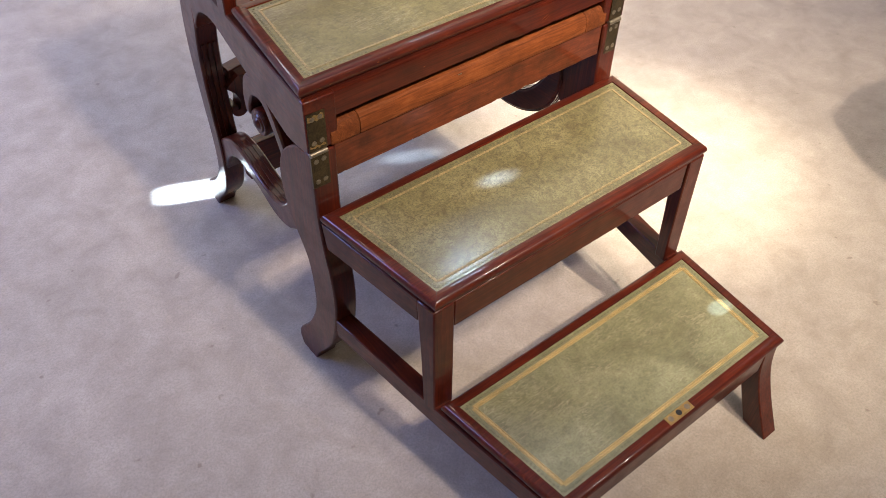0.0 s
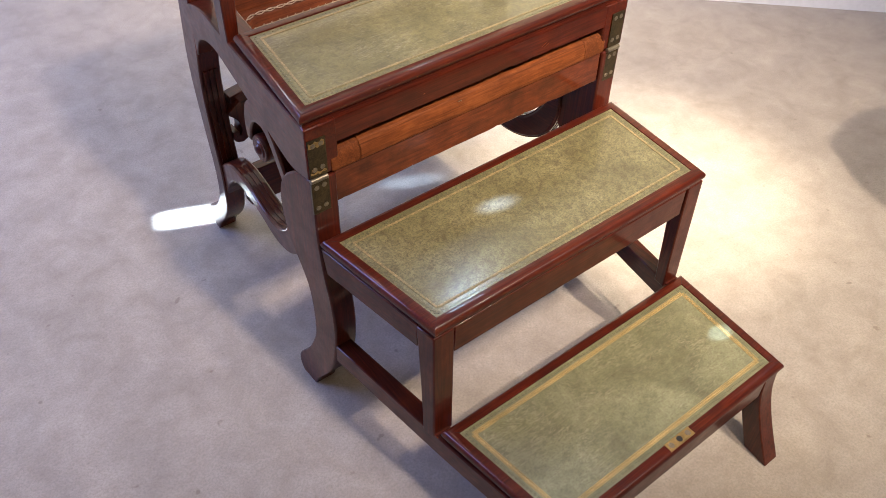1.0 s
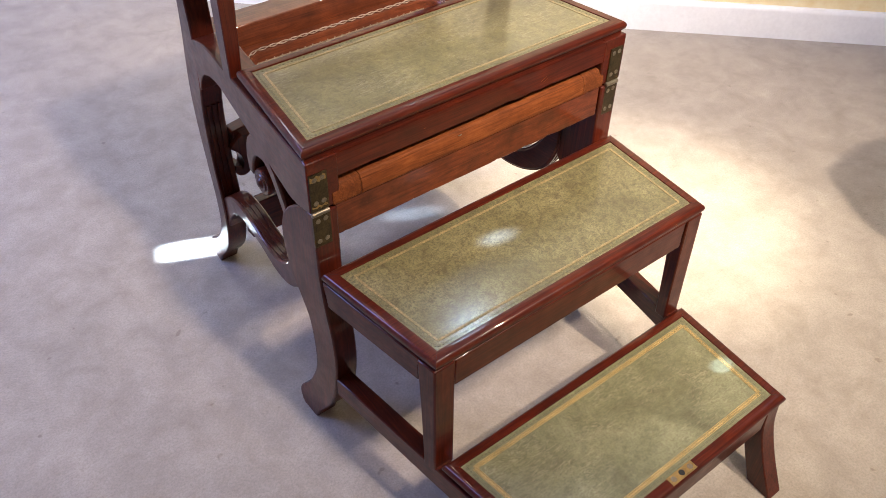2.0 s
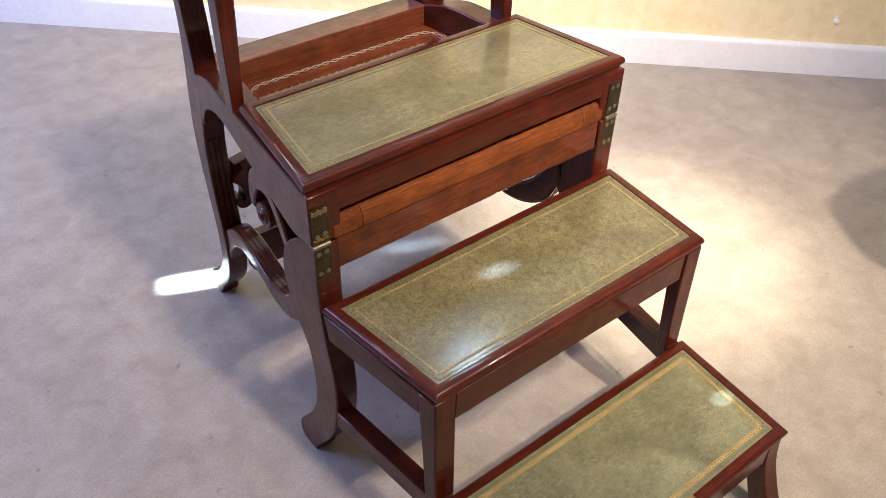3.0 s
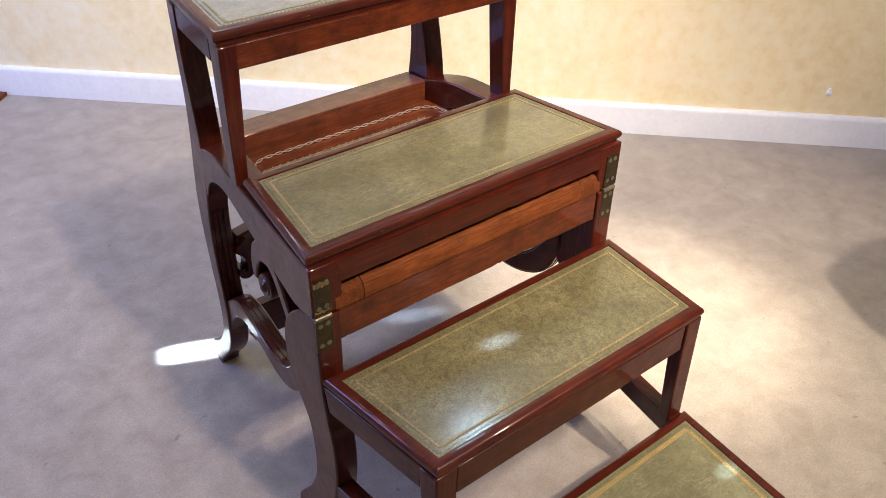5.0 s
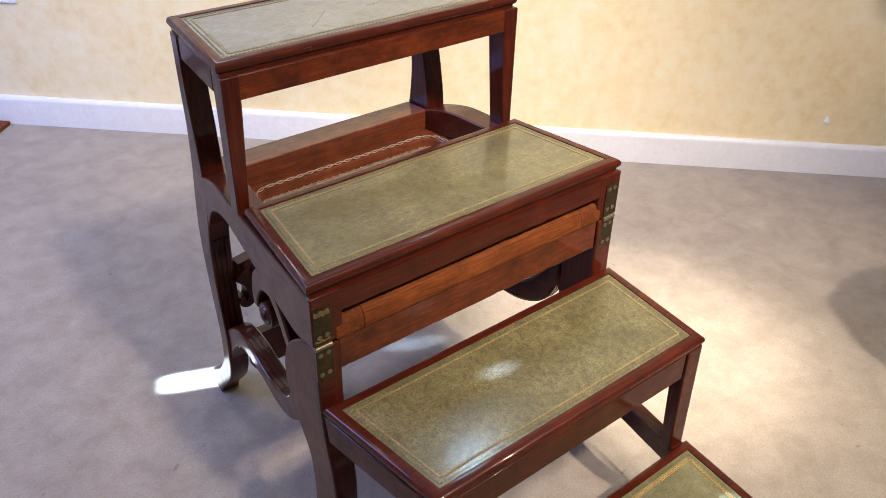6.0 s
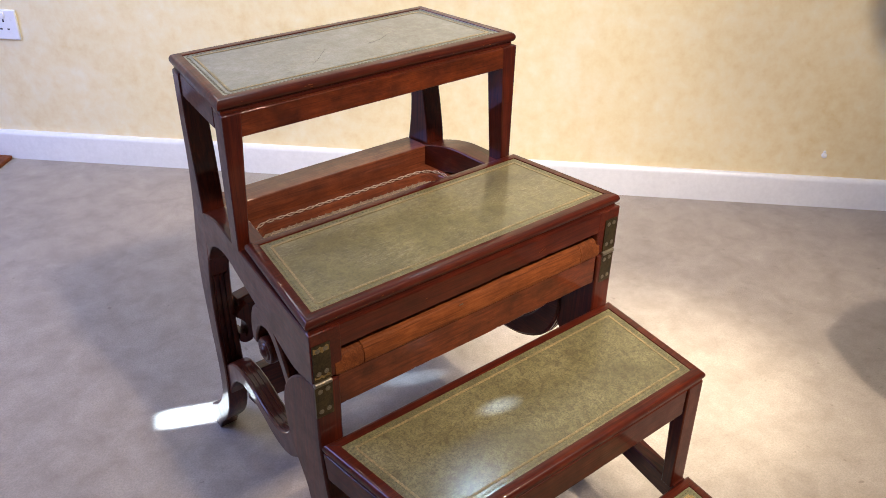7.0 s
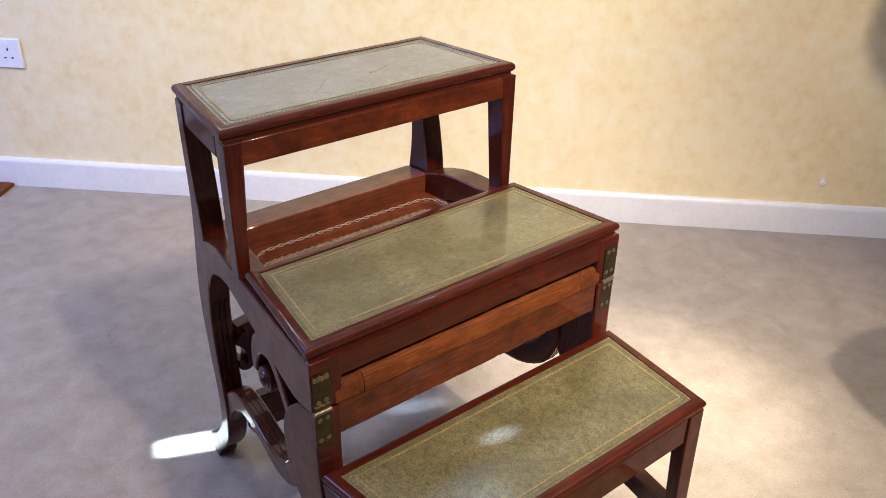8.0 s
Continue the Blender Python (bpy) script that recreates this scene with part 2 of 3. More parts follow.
def slab_x(name, left, right, y0, y1):
    """A board cut to a front profile: left and right are lines of (x, z) of one count."""
    n = len(left)
    verts = [(x, y, z) for y in (y0, y1) for x, z in [*left, *right]]
    m = 2 * n
    faces = []
    for o in (0, m):
        faces += [(o + i, o + i + 1, o + n + i + 1, o + n + i) for i in range(n - 1)]
    for i in range(n - 1):
        faces += [(i, i + 1, m + i + 1, m + i), (n + i, n + i + 1, m + n + i + 1, m + n + i)]
    faces += [(0, n, m + n, m), (n - 1, 2 * n - 1, m + 2 * n - 1, m + n - 1)]
    return mesh_of(name, verts, faces)


def band(points):
    """Both edges of a band along points (y, z, width)."""
    line = curve(points, 5)
    left, right = [], []
    for i, p in enumerate(line):
        d = line[min(i + 1, len(line) - 1)][:2] - line[max(i - 1, 0)][:2]
        d /= np.hypot(*d)
        off = np.array((-d[1], d[0])) * p[2] / 2
        left.append(p[:2] + off)
        right.append(p[:2] - off)
    return left, right


def inset(poly, d):
    """The corners of a convex four-sided plan moved inwards by d."""
    out = []
    c = sum((Vector(p) for p in poly), Vector((0, 0))) / len(poly)
    lines = []
    for a, b in zip(poly, poly[1:] + poly[:1]):
        a, b = Vector(a), Vector(b)
        nrm = Vector((-(b - a).y, (b - a).x)).normalized()
        if nrm.dot(c - a) < 0:
            nrm = -nrm
        lines.append((a + nrm * d, (b - a).normalized()))
    for i in range(len(poly)):
        (a, u), (b, v) = lines[i - 1], lines[i]
        k = ((b - a).x * v.y - (b - a).y * v.x) / (u.x * v.y - u.y * v.x)
        out.append(tuple(a + u * k))
    return out


def swept(name, poly, profile, closed=True):
    """A mitred frame: profile points (inset, z) swept round a plan."""
    loops = [[(*p, z) for p in inset(poly, d)] for d, z in profile]
    n, m = len(poly), len(profile)
    verts = [v for loop in loops for v in loop]
    faces = []
    for j in range(m if closed else m - 1):
        for i in range(n):
            a, b = j * n + i, j * n + (i + 1) % n
            c, d = ((j + 1) % m) * n + (i + 1) % n, ((j + 1) % m) * n + i
            faces.append((a, b, c, d))
    return mesh_of(name, verts, faces)


def plate(name, poly, z0, z1):
    n = len(poly)
    verts = [(*p, z) for z in (z0, z1) for p in poly]
    faces = [tuple(range(n)), tuple(range(n, 2 * n))] + [(i, (i + 1) % n, n + (i + 1) % n, n + i) for i in range(n)]
    return mesh_of(name, verts, faces)


def lathe(name, centre, axis, rings, segs=24):
    """A turned form: rings of (along, radius) about axis (a unit vector) at centre."""
    axis = Vector(axis).normalized()
    u = axis.orthogonal().normalized()
    w = axis.cross(u)
    verts, faces = [], []
    for h, r in rings:
        for s in range(segs):
            a = 2 * math.pi * s / segs
            verts.append(Vector(centre) + axis * h + (u * math.cos(a) + w * math.sin(a)) * r)
    for j in range(len(rings) - 1):
        for s in range(segs):
            faces.append((j * segs + s, j * segs + (s + 1) % segs, (j + 1) * segs + (s + 1) % segs, (j + 1) * segs + s))
    faces += [tuple(range(segs)), tuple(range((len(rings) - 1) * segs, len(rings) * segs))]
    return mesh_of(name, verts, faces)


def strand(a, b, r):
    """A thin square rod between two points."""
    a, b = Vector(a), Vector(b)
    d = (b - a).normalized()
    u = d.orthogonal().normalized() * r
    w = d.cross(u)
    v = [tuple(p + q) for p in (a, b) for q in (u, w, -u, -w)]
    return v, [(0, 1, 5, 4), (1, 2, 6, 5), (2, 3, 7, 6), (3, 0, 4, 7), (0, 1, 2, 3), (4, 5, 6, 7)]


def merged(name, pieces):
    verts, faces = [], []
    for v, f in pieces:
        faces += [tuple(i + len(verts) for i in q) for q in f]
        verts += v
    return mesh_of(name, verts, faces)


# ---- the room ----
NRM = Vector((0.697, 0.717, 0)).normalized()      # out through the far wall
ALONG = Vector((NRM.y, -NRM.x, 0))                # to the right along it
FAR = 1.456


def room_at(along, out, z):
    return ALONG * along + NRM * out + Vector((0, 0, z))


def room_box(name, a, b):
    """A box in the room's own directions: (along, out, z) from a to b."""
    v, f = box(a, b)
    return mesh_of(name, [room_at(*p) for p in v], f)


L, R, NEAR, HIGH = -3.4, 2.6, -2.6, 2.4
tagged(part("floor", room_box("floor", (L - 0.1, NEAR - 0.1, -0.06), (R + 0.1, FAR + 0.1, 0.0)), CARPET), "pale beige cut-pile carpet, scuffed and speckled", "floor", kind="structure")
tagged(part("ceiling", room_box("ceiling", (L - 0.1, NEAR - 0.1, HIGH), (R + 0.1, FAR + 0.1, HIGH + 0.06)), CEILING), "plain white painted ceiling", "ceiling", kind="structure")
tagged(part("wall_north", room_box("wall_north", (L - 0.1, FAR, 0.0), (R + 0.1, FAR + 0.1, HIGH)), WALL), "yellow sponge-painted wall above a white skirting", "wall", kind="structure")
tagged(part("wall_south", room_box("wall_south", (L - 0.1, NEAR - 0.1, 0.0), (R + 0.1, NEAR, HIGH)), WALL), "yellow sponge-painted wall", "wall", kind="structure")
tagged(part("wall_east", room_box("wall_east", (R, NEAR, 0.0), (R + 0.1, FAR, HIGH)), WALL), "yellow sponge-painted wall", "wall", kind="structure")
tagged(part("wall_west", room_box("wall_west", (L - 0.1, NEAR, 0.0), (L, FAR, HIGH)), WALL), "yellow sponge-painted wall", "wall", kind="structure")

BASE_H = 0.091
prof = [(0.0, 0.0), (0.016, 0.0), (0.016, BASE_H - 0.014), (0.0145, BASE_H - 0.006), (0.010, BASE_H - 0.001), (0.005, BASE_H), (0.0, BASE_H)]
v = [room_at(a, FAR - d, z) for a in (L, R) for d, z in prof]
k = len(prof)
f = [tuple(range(k)), tuple(range(k, 2 * k))] + [(i, (i + 1) % k, k + (i + 1) % k, k + i) for i in range(k)]
tagged(part("baseboard", mesh_of("baseboard", v, f), PAINT), "white painted wooden skirting board along the wall", "skirting", kind="structure")

# ---- the library steps ----
steps = thing("library_steps", "polished mahogany metamorphic library steps with green leather treads", "library steps")

# tread: height, front y, back y, half width at front and at back
TREADS = [(0.175, -0.220, -0.010, 0.2185, 0.241), (0.369, 0.001, 0.210, 0.2455, 0.270), (0.556, 0.2195, 0.428, 0.2745, 0.246), (0.752, 0.446, 0.657, 0.252, 0.2255)]


def plan(k, d=0.0):
    z, yf, yb, hf, hb = TREADS[k]
    return inset([(-hf, yf), (hf, yf), (hb, yb), (-hb, yb)], d) if d else [(-hf, yf), (hf, yf), (hb, yb), (-hb, yb)]


def dots(k, d, z, step=0.0062, r=0.0020):
    """A row of small stamped rings round the leather's edge."""
    verts, faces = [], []
    p = plan(k, d)
    for a, b in zip(p, p[1:] + p[:1]):
        a, b = Vector((*a, z)), Vector((*b, z))
        n = max(1, round((b - a).length / step))
        for i in range(n):
            c = a.lerp(b, (i + 0.5) / n)
            o = len(verts)
            for rr, dz in ((r, 0.0), (r * 0.86, 0.0005), (r * 0.45, 0.0003)):
                verts += [c + Vector((rr * math.cos(q), rr * math.sin(q), dz)) for q in (0, 1.047, 2.094, 3.142, 4.189, 5.236)]
            for ring in (0, 6):
                faces += [(o + ring + s, o + ring + (s + 1) % 6, o + ring + 6 + (s + 1) % 6, o + ring + 6 + s) for s in range(6)]
    return mesh_of("tooled_dots", verts, faces)


def scroll_line(k, d, z, step=0.0058, wide=0.0056):
    """A tooled border: a zigzag of small leaves between two hair lines."""
    verts, faces = [], []
    p = plan(k, d)

    def quad(a, b, c, e):
        o = len(verts)
        verts.extend((a, b, c, e, *(v - Vector((0, 0, 0.0007)) for v in (a, b, c, e))))
        faces.extend(((o, o + 1, o + 2, o + 3), (o, o + 1, o + 5, o + 4), (o + 1, o + 2, o + 6, o + 5), (o + 2, o + 3, o + 7, o + 6), (o + 3, o, o + 4, o + 7)))

    for a, b in zip(p, p[1:] + p[:1]):
        a, b = Vector((*a, z)), Vector((*b, z))
        u = (b - a).normalized()
        w = Vector((-u.y, u.x, 0))
        n = round((b - a).length / step)
        h = (b - a).length / n
        for off in (-wide / 2, wide / 2) if k == 0 else ():
            quad(a + w * (off - 0.0004), b + w * (off - 0.0004), b + w * (off + 0.0004), a + w * (off + 0.0004))
        for i in range(n):
            c = a + u * h * (i + 0.5)
            for lean in (-1, 1):
                m = c + u * lean * h * 0.25
                tip = u * h * 0.30 + w * lean * wide * 0.36
                fat = (u * -lean + w) * (0.0009 if k == 0 else 0.0015)
                quad(m - tip, m + fat, m + tip, m - fat)
    return mesh_of("gilt_border", verts, faces)


def tread(k):
    z = TREADS[k][0]
    e = 0.016                 # thickness of the moulded edge
    rim = 0.017               # width of the wooden frame round the leather
    nose = [(rim, z - 0.0035), (rim - 0.001, z - 0.0004), (rim - 0.003, z)]
    nose += [(0.0075 - 0.0075 * math.sin(q), z - e / 2 + e / 2 * math.cos(q)) for q in [math.pi * s / 8 for s in range(9)]]
    nose += [(rim, z - e)]
    ob = part("tread", swept("tread", plan(k), nose), WOOD_X, steps)
    tagged(ob, "moulded mahogany tread frame with rounded edge")
    part("leather_panel", plate("leather_panel", plan(k, rim - 0.0005), z - 0.010, z - 0.0018), LEATHERS[k], ob, "mottled olive-green leather inset")
    part("tread_bed", swept("tread_bed", plan(k, 0.0045), [(0.0, z - e - 0.0045), (0.0, z - e + 0.001), (0.016, z - e + 0.001), (0.016, z - e - 0.0045)]), WOOD_X, ob, "shadowed joint under the tread")
    part("gilt_border", scroll_line(k, 0.0288, z - 0.0012, 0.0066 if k else 0.0058), FADED if k else GILT, ob, "worn gold tooled border line" if k else "bright gold tooled border line")
    part("tooled_dots", dots(k, 0.0212, z - 0.0018), TOOLED, ob, "dark blind-tooled dotted edge")
    return ob


tread_parts = [tread(k) for k in range(4)]


def flank_a(y):
    return float(np.interp(y, (0.20, 0.222, 0.44, 0.65, 0.74), (0.2735, 0.2715, 0.249, 0.2255, 0.216)))


def flank_b(y):
    return min(0.2695, 0.2445 + 0.123 * y)


def lines(left, right, n=40):
    """Two smooth edges with one count of points."""
    def even(pts):
        c = np.array(curve(pts, 8))
        s = np.r_[0, np.cumsum(np.hypot(*np.diff(c, axis=0).T))]
        return [np.array((np.interp(q, s, c[:, 0]), np.interp(q, s, c[:, 1]))) for q in np.linspace(0, s[-1], n)]
    return even(left), even(right)


def upper_side(side):
    # rear leg from the top tread to the floor
    back = [(0.652, 0.7325), (0.648, 0.650), (0.644, 0.590), (0.650, 0.524), (0.664, 0.454), (0.672, 0.395), (0.670, 0.340), (0.658, 0.266), (0.645, 0.194), (0.648, 0.138), (0.672, 0.094), (0.708, 0.058), (0.735, 0.040), (0.747, 0.022), (0.744, 0.0)]
    front = [(0.622, 0.7325), (0.618, 0.650), (0.608, 0.590), (0.600, 0.524), (0.604, 0.454), (0.618, 0.395), (0.622, 0.340), (0.616, 0.266), (0.608, 0.215), (0.608, 0.165), (0.616, 0.118), (0.635, 0.084), (0.668, 0.047), (0.692, 0.022), (0.704, 0.0)]
    part("rear_leg", slab("rear_leg", *lines(back, front), flank_a, 0.036, side), WOOD_Z, steps, "curved sabre leg", bevel=0.0025)
    # reeding down the leg's front face
    shaft = curve([(0.618, 0.395), (0.622, 0.340), (0.616, 0.266), (0.610, 0.225)], 5)
    for across in (0.009, 0.018, 0.027):
        rod = [strand((side * (flank_a(a[0]) - across), a[0] - 0.0005, a[1]), (side * (flank_a(b[0]) - across), b[0] - 0.0005, b[1]), 0.0034) for a, b in zip(shaft, shaft[1:])]
        part("reed", merged("reed", rod), WOOD_Z, steps)
    # front post of the top step
    part("post", slab("post", *lines([(0.478, 0.7325), (0.476, 0.65), (0.472, 0.53)], [(0.443, 0.7325), (0.4435, 0.65), (0.444, 0.53)], 8), flank_a, lambda z: 0.018 + 0.045 * (z - 0.53), side), WOOD_Z, steps, bevel=0.002)
    # rail under the top tread
    part("top_rail", slab("top_rail", *lines([(0.486, 0.7325), (0.622, 0.7325)], [(0.486, 0.700), (0.622, 0.700)], 4), lambda y: flank_a(y) - 0.002, 0.03, side), WOOD_Y, steps, bevel=0.0015)
    # seat rail with its arched underside
    top = [(0.2175, 0.5365), (0.30, 0.5365), (0.42, 0.5365), (0.47, 0.536), (0.53, 0.537), (0.57, 0.530), (0.606, 0.519)]
    low = [(0.2175, 0.463), (0.267, 0.450), (0.30, 0.453), (0.37, 0.468), (0.46, 0.485), (0.513, 0.492), (0.556, 0.483), (0.584, 0.466), (0.606, 0.432)]
    part("seat_rail", slab("seat_rail", *lines(top, low), flank_a, 0.044, side), WOOD_Y, steps, bevel=0.002)
    # scrolled arm
    arm = [(0.628, 0.150, 0.030), (0.610, 0.192, 0.038), (0.566, 0.232, 0.031), (0.525, 0.247, 0.027), (0.485, 0.250, 0.027), (0.440, 0.248, 0.023), (0.395, 0.244, 0.030), (0.356, 0.252, 0.036),
           (0.322, 0.276, 0.040), (0.301, 0.315, 0.032), (0.299, 0.355, 0.026), (0.312, 0.390, 0.022), (0.329, 0.416, 0.022), (0.347, 0.439, 0.023), (0.367, 0.453, 0.025), (0.393, 0.454, 0.031),
           (0.416, 0.442, 0.031), (0.430, 0.414, 0.022), (0.431, 0.388, 0.014)]
    upper, under = band(arm)
    part("arm_scroll", slab("arm_scroll", upper, under, lambda y: flank_a(y) - 0.004, 0.032, side), WOOD_Y, steps, "scrolled arm curling to a rosette", bevel=0.003)
    # reeding along the arm's narrow faces
    for edge in (upper[8:48], under[14:54]):
        for across in (0.012, 0.020, 0.028):
            rod = [strand((side * (flank_a(a[0]) - across), a[0], a[1]), (side * (flank_a(b[0]) - across), b[0], b[1]), 0.0030) for a, b in zip(edge, edge[1:])]
            part("reed", merged("reed", rod), WOOD_Y, steps)
    x = side * (flank_a(0.40) - 0.008)
    rings = [(-0.045, 0.018), (-0.006, 0.021), (-0.002, 0.021), (0.001, 0.019), (0.001, 0.015), (0.003, 0.013), (0.003, 0.009), (0.006, 0.006), (0.007, 0.003)]
    part("rosette", lathe("rosette", (x, 0.402, 0.388), (side, 0, 0), rings), WOOD_Z, steps, "turned round boss")


def lower_side(side):
    back = [(0.222, 0.4595), (0.240, 0.457), (0.262, 0.448), (0.284, 0.431), (0.300, 0.408), (0.308, 0.375), (0.305, 0.340), (0.294, 0.308), (0.276, 0.278), (0.260, 0.248), (0.253, 0.205), (0.254, 0.152), (0.269, 0.112), (0.289, 0.076), (0.310, 0.050), (0.320, 0.034), (0.321, 0.014), (0.311, 0.0)]
    front = [(0.216, 0.4595), (0.216, 0.45), (0.216, 0.44), (0.216, 0.43), (0.216, 0.41), (0.216, 0.385), (0.2155, 0.360), (0.213, 0.335), (0.208, 0.300), (0.200, 0.262), (0.196, 0.215), (0.198, 0.172), (0.207, 0.125), (0.223, 0.086), (0.242, 0.056), (0.258, 0.034), (0.269, 0.016), (0.275, 0.0)]
    part("middle_leg", slab("middle_leg", *lines(back, front, 48), flank_b, 0.036, side), WOOD_Z, steps, "curved sabre leg with a scrolled foot", bevel=0.0025)
    part("post", slab("post", *lines([(0.034, 0.3495), (0.026, 0.25), (0.020, 0.150)], [(0.004, 0.3495), (0.002, 0.25), (0.0, 0.150)], 8), flank_b, 0.032, side), WOOD_Z, steps, bevel=0.002)
    part("tread_rail", slab("tread_rail", *lines([(0.034, 0.3495), (0.214, 0.3495)], [(0.034, 0.310), (0.204, 0.310)], 4), lambda y: flank_b(y) - 0.002, 0.022, side), WOOD_Y, steps, bevel=0.0015)
    part("base_rail", slab("base_rail", *lines([(-0.19, 0.1555), (-0.02, 0.1555), (0.20, 0.166)], [(-0.19, 0.118), (-0.02, 0.118), (0.20, 0.132)], 10), lambda y: flank_b(y) - 0.001, 0.026, side), WOOD_Y, steps, bevel=0.0015)
    toe = lines([(-0.180, 0.1555), (-0.184, 0.11), (-0.200, 0.06), (-0.226, 0.0)], [(-0.214, 0.1555), (-0.219, 0.11), (-0.238, 0.06), (-0.270, 0.0)], 14)
    part("front_leg", slab("front_leg", *toe, flank_b, 0.030, side), WOOD_Z, steps, "short outswept leg", bevel=0.002)


for side in (-1, 1):
    upper_side(side)
    lower_side(side)


def cross(name, y0, y1, z0, z1, half, material, label="", bevel=0.0015):
    return part(name, boxed(name, (-half, y0, z0), (half, y1, z1)), material, steps, label, bevel)


cross("front_apron", -0.216, -0.196, 0.118, 0.1555, 0.187, WOOD_X)
cross("front_apron", 0.0045, 0.026, 0.303, 0.3495, 0.212, WOOD_X)
cross("front_apron", 0.4445, 0.466, 0.698, 0.7317, 0.2315, APRON)


def ragged(x0, x1, z, deep, n=240):
    """A line along x with small chips out of it."""
    out = []
    for i in range(n + 1):
        u = i / n
        chip = deep * max(0.0, noise.noise(Vector((u * 16.0, z * 30, 0.3))) - 0.12) * (0.15 + 1.6 * abs(noise.noise(Vector((u * 130.0, z * 30, 1.7)))))
        out.append((x0 + (x1 - x0) * u, z + (chip if 0.02 < u < 0.98 else 0.0)))
    return out


def straight(x0, x1, z, n=240):
    return [(x0 + (x1 - x0) * i / n, z) for i in range(n + 1)]


part("front_rail", slab_x("front_rail", straight(-0.236, 0.236, 0.5358), ragged(-0.236, 0.236, 0.503, 0.0065), 0.2180, 0.250), WOOD_X, steps, "mahogany rail with a chipped lower edge")
part("hinged_rail", slab_x("hinged_rail", straight(-0.234, 0.234, 0.461), ragged(-0.234, 0.234, 0.412, 0.0065), 0.2185, 0.262), APRON, steps, "reddish oiled inner rail", 0.0008)
def capping(name, x0, x1, label, material=RAW):
    """A sawn strip with a broken front edge, slightly uneven along its length."""
    prof = [(0.2165, 0.4622), (0.2165, 0.4790), (0.2215, 0.4885), (0.2290, 0.4910), (0.310, 0.4910), (0.310, 0.4622)]
    n = max(3, round((x1 - x0) / 0.012))
    verts, faces, m = [], [], len(prof)
    for i in range(n + 1):
        x = x0 + (x1 - x0) * i / n
        for q, (y, z) in enumerate(prof):
            w = 0.0010 * noise.noise(Vector((x * 31, q * 1.7, 0.4))) if 0 < q < 4 else 0.0
            verts.append((x, y + w, z + w))
    for i in range(n):
        faces += [(i * m + q, i * m + (q + 1) % m, (i + 1) * m + (q + 1) % m, (i + 1) * m + q) for q in range(m)]
    faces += [tuple(range(m)), tuple(range(n * m, n * m + m))]
    return part(name, mesh_of(name, verts, faces), material, steps, label, 0.0008)


capping("rail_capping", -0.1962, 0.1962, "unpolished orange wooden capping strip")
capping("capping_block", -0.2390, -0.1968, "end block of the capping strip", RAW_END)
capping("capping_block", 0.1968, 0.2375, "end block of the capping strip", RAW_END)
part("rear_rail", plate("rear_rail", [(-0.196, 0.598), (0.196, 0.598), (0.190, 0.650), (-0.190, 0.650)], 0.470, 0.520), SEAT, steps, "wide seat back rail", 0.002)

# the caned seat, seen behind the third tread
WELL = [(-0.224, 0.400), (0.224, 0.400), (0.204, 0.5955), (-0.204, 0.5955)]
def rounded(poly, r, n=7):
    """A four-cornered plan with its corners rounded to radius r."""
    out = []
    for i, p in enumerate(poly):
        p, a, b = Vector(p), Vector(poly[i - 1]), Vector(poly[(i + 1) % 4])
        u, w = (a - p).normalized() * r, (b - p).normalized() * r
        out += [tuple(p + u * (1 - math.sin(q)) + w * (1 - math.cos(q))) for q in [math.pi / 2 * k / (n - 1) for k in range(n)]]
    return out


def ring_frame(name, loops):
    """Closed loops of one count, (plan, z), joined into a ring."""
    m = len(loops[0][0])
    verts = [(*p, z) for plan_, z in loops for p in plan_]
    faces = [(j * m + i, j * m + (i + 1) % m, (j + 1) % len(loops) * m + (i + 1) % m, (j + 1) % len(loops) * m + i) for j in range(len(loops)) for i in range(m)]
    return mesh_of(name, verts, faces)


OPENING = [(-0.207, 0.400), (0.224, 0.400), (0.204, 0.5955), (-0.189, 0.5955)]
outer, inner, lip = rounded(WELL, 0.001), rounded(inset(OPENING, 0.028), 0.026), rounded(inset(OPENING, 0.026), 0.028)
part("seat_frame", ring_frame("seat_frame", [(outer, 0.446), (outer, 0.485), (lip, 0.485), (inner, 0.482), (inner, 0.446)]), SEAT, steps, "inner seat frame round the cane")
hole = inset(OPENING, 0.028)


rods = []
x0, x1, y0, y1 = hole[0][0], hole[1][0], hole[0][1], hole[2][1]
for i in range(42):
    x = x0 + (x1 - x0) * (i + 0.5) / 42
    rods.append(strand((x, y0, 0.4680), (x, y1, 0.4680), 0.0017))
for i in range(28):
    y = y0 + (y1 - y0) * (i + 0.5) / 28
    rods.append(strand((x0, y, 0.4695), (x1, y, 0.4695), 0.0015))
for i in range(-12, 27):
    a = Vector((x0 + (x1 - x0) * i / 27, y0, 0.471))
    run = min(y1 - y0, x1 - a.x)
    b = a + Vector((run, run, 0))
    if a.x < x0:
        a += Vector((x0 - a.x, x0 - a.x, 0))
    if (b - a).length > 0.01 and b.x > a.x:
        rods.append(strand(a, b, 0.0009))
part("cane_panel", merged("cane_panel", rods), CANE, steps, "open woven cane seat panel")


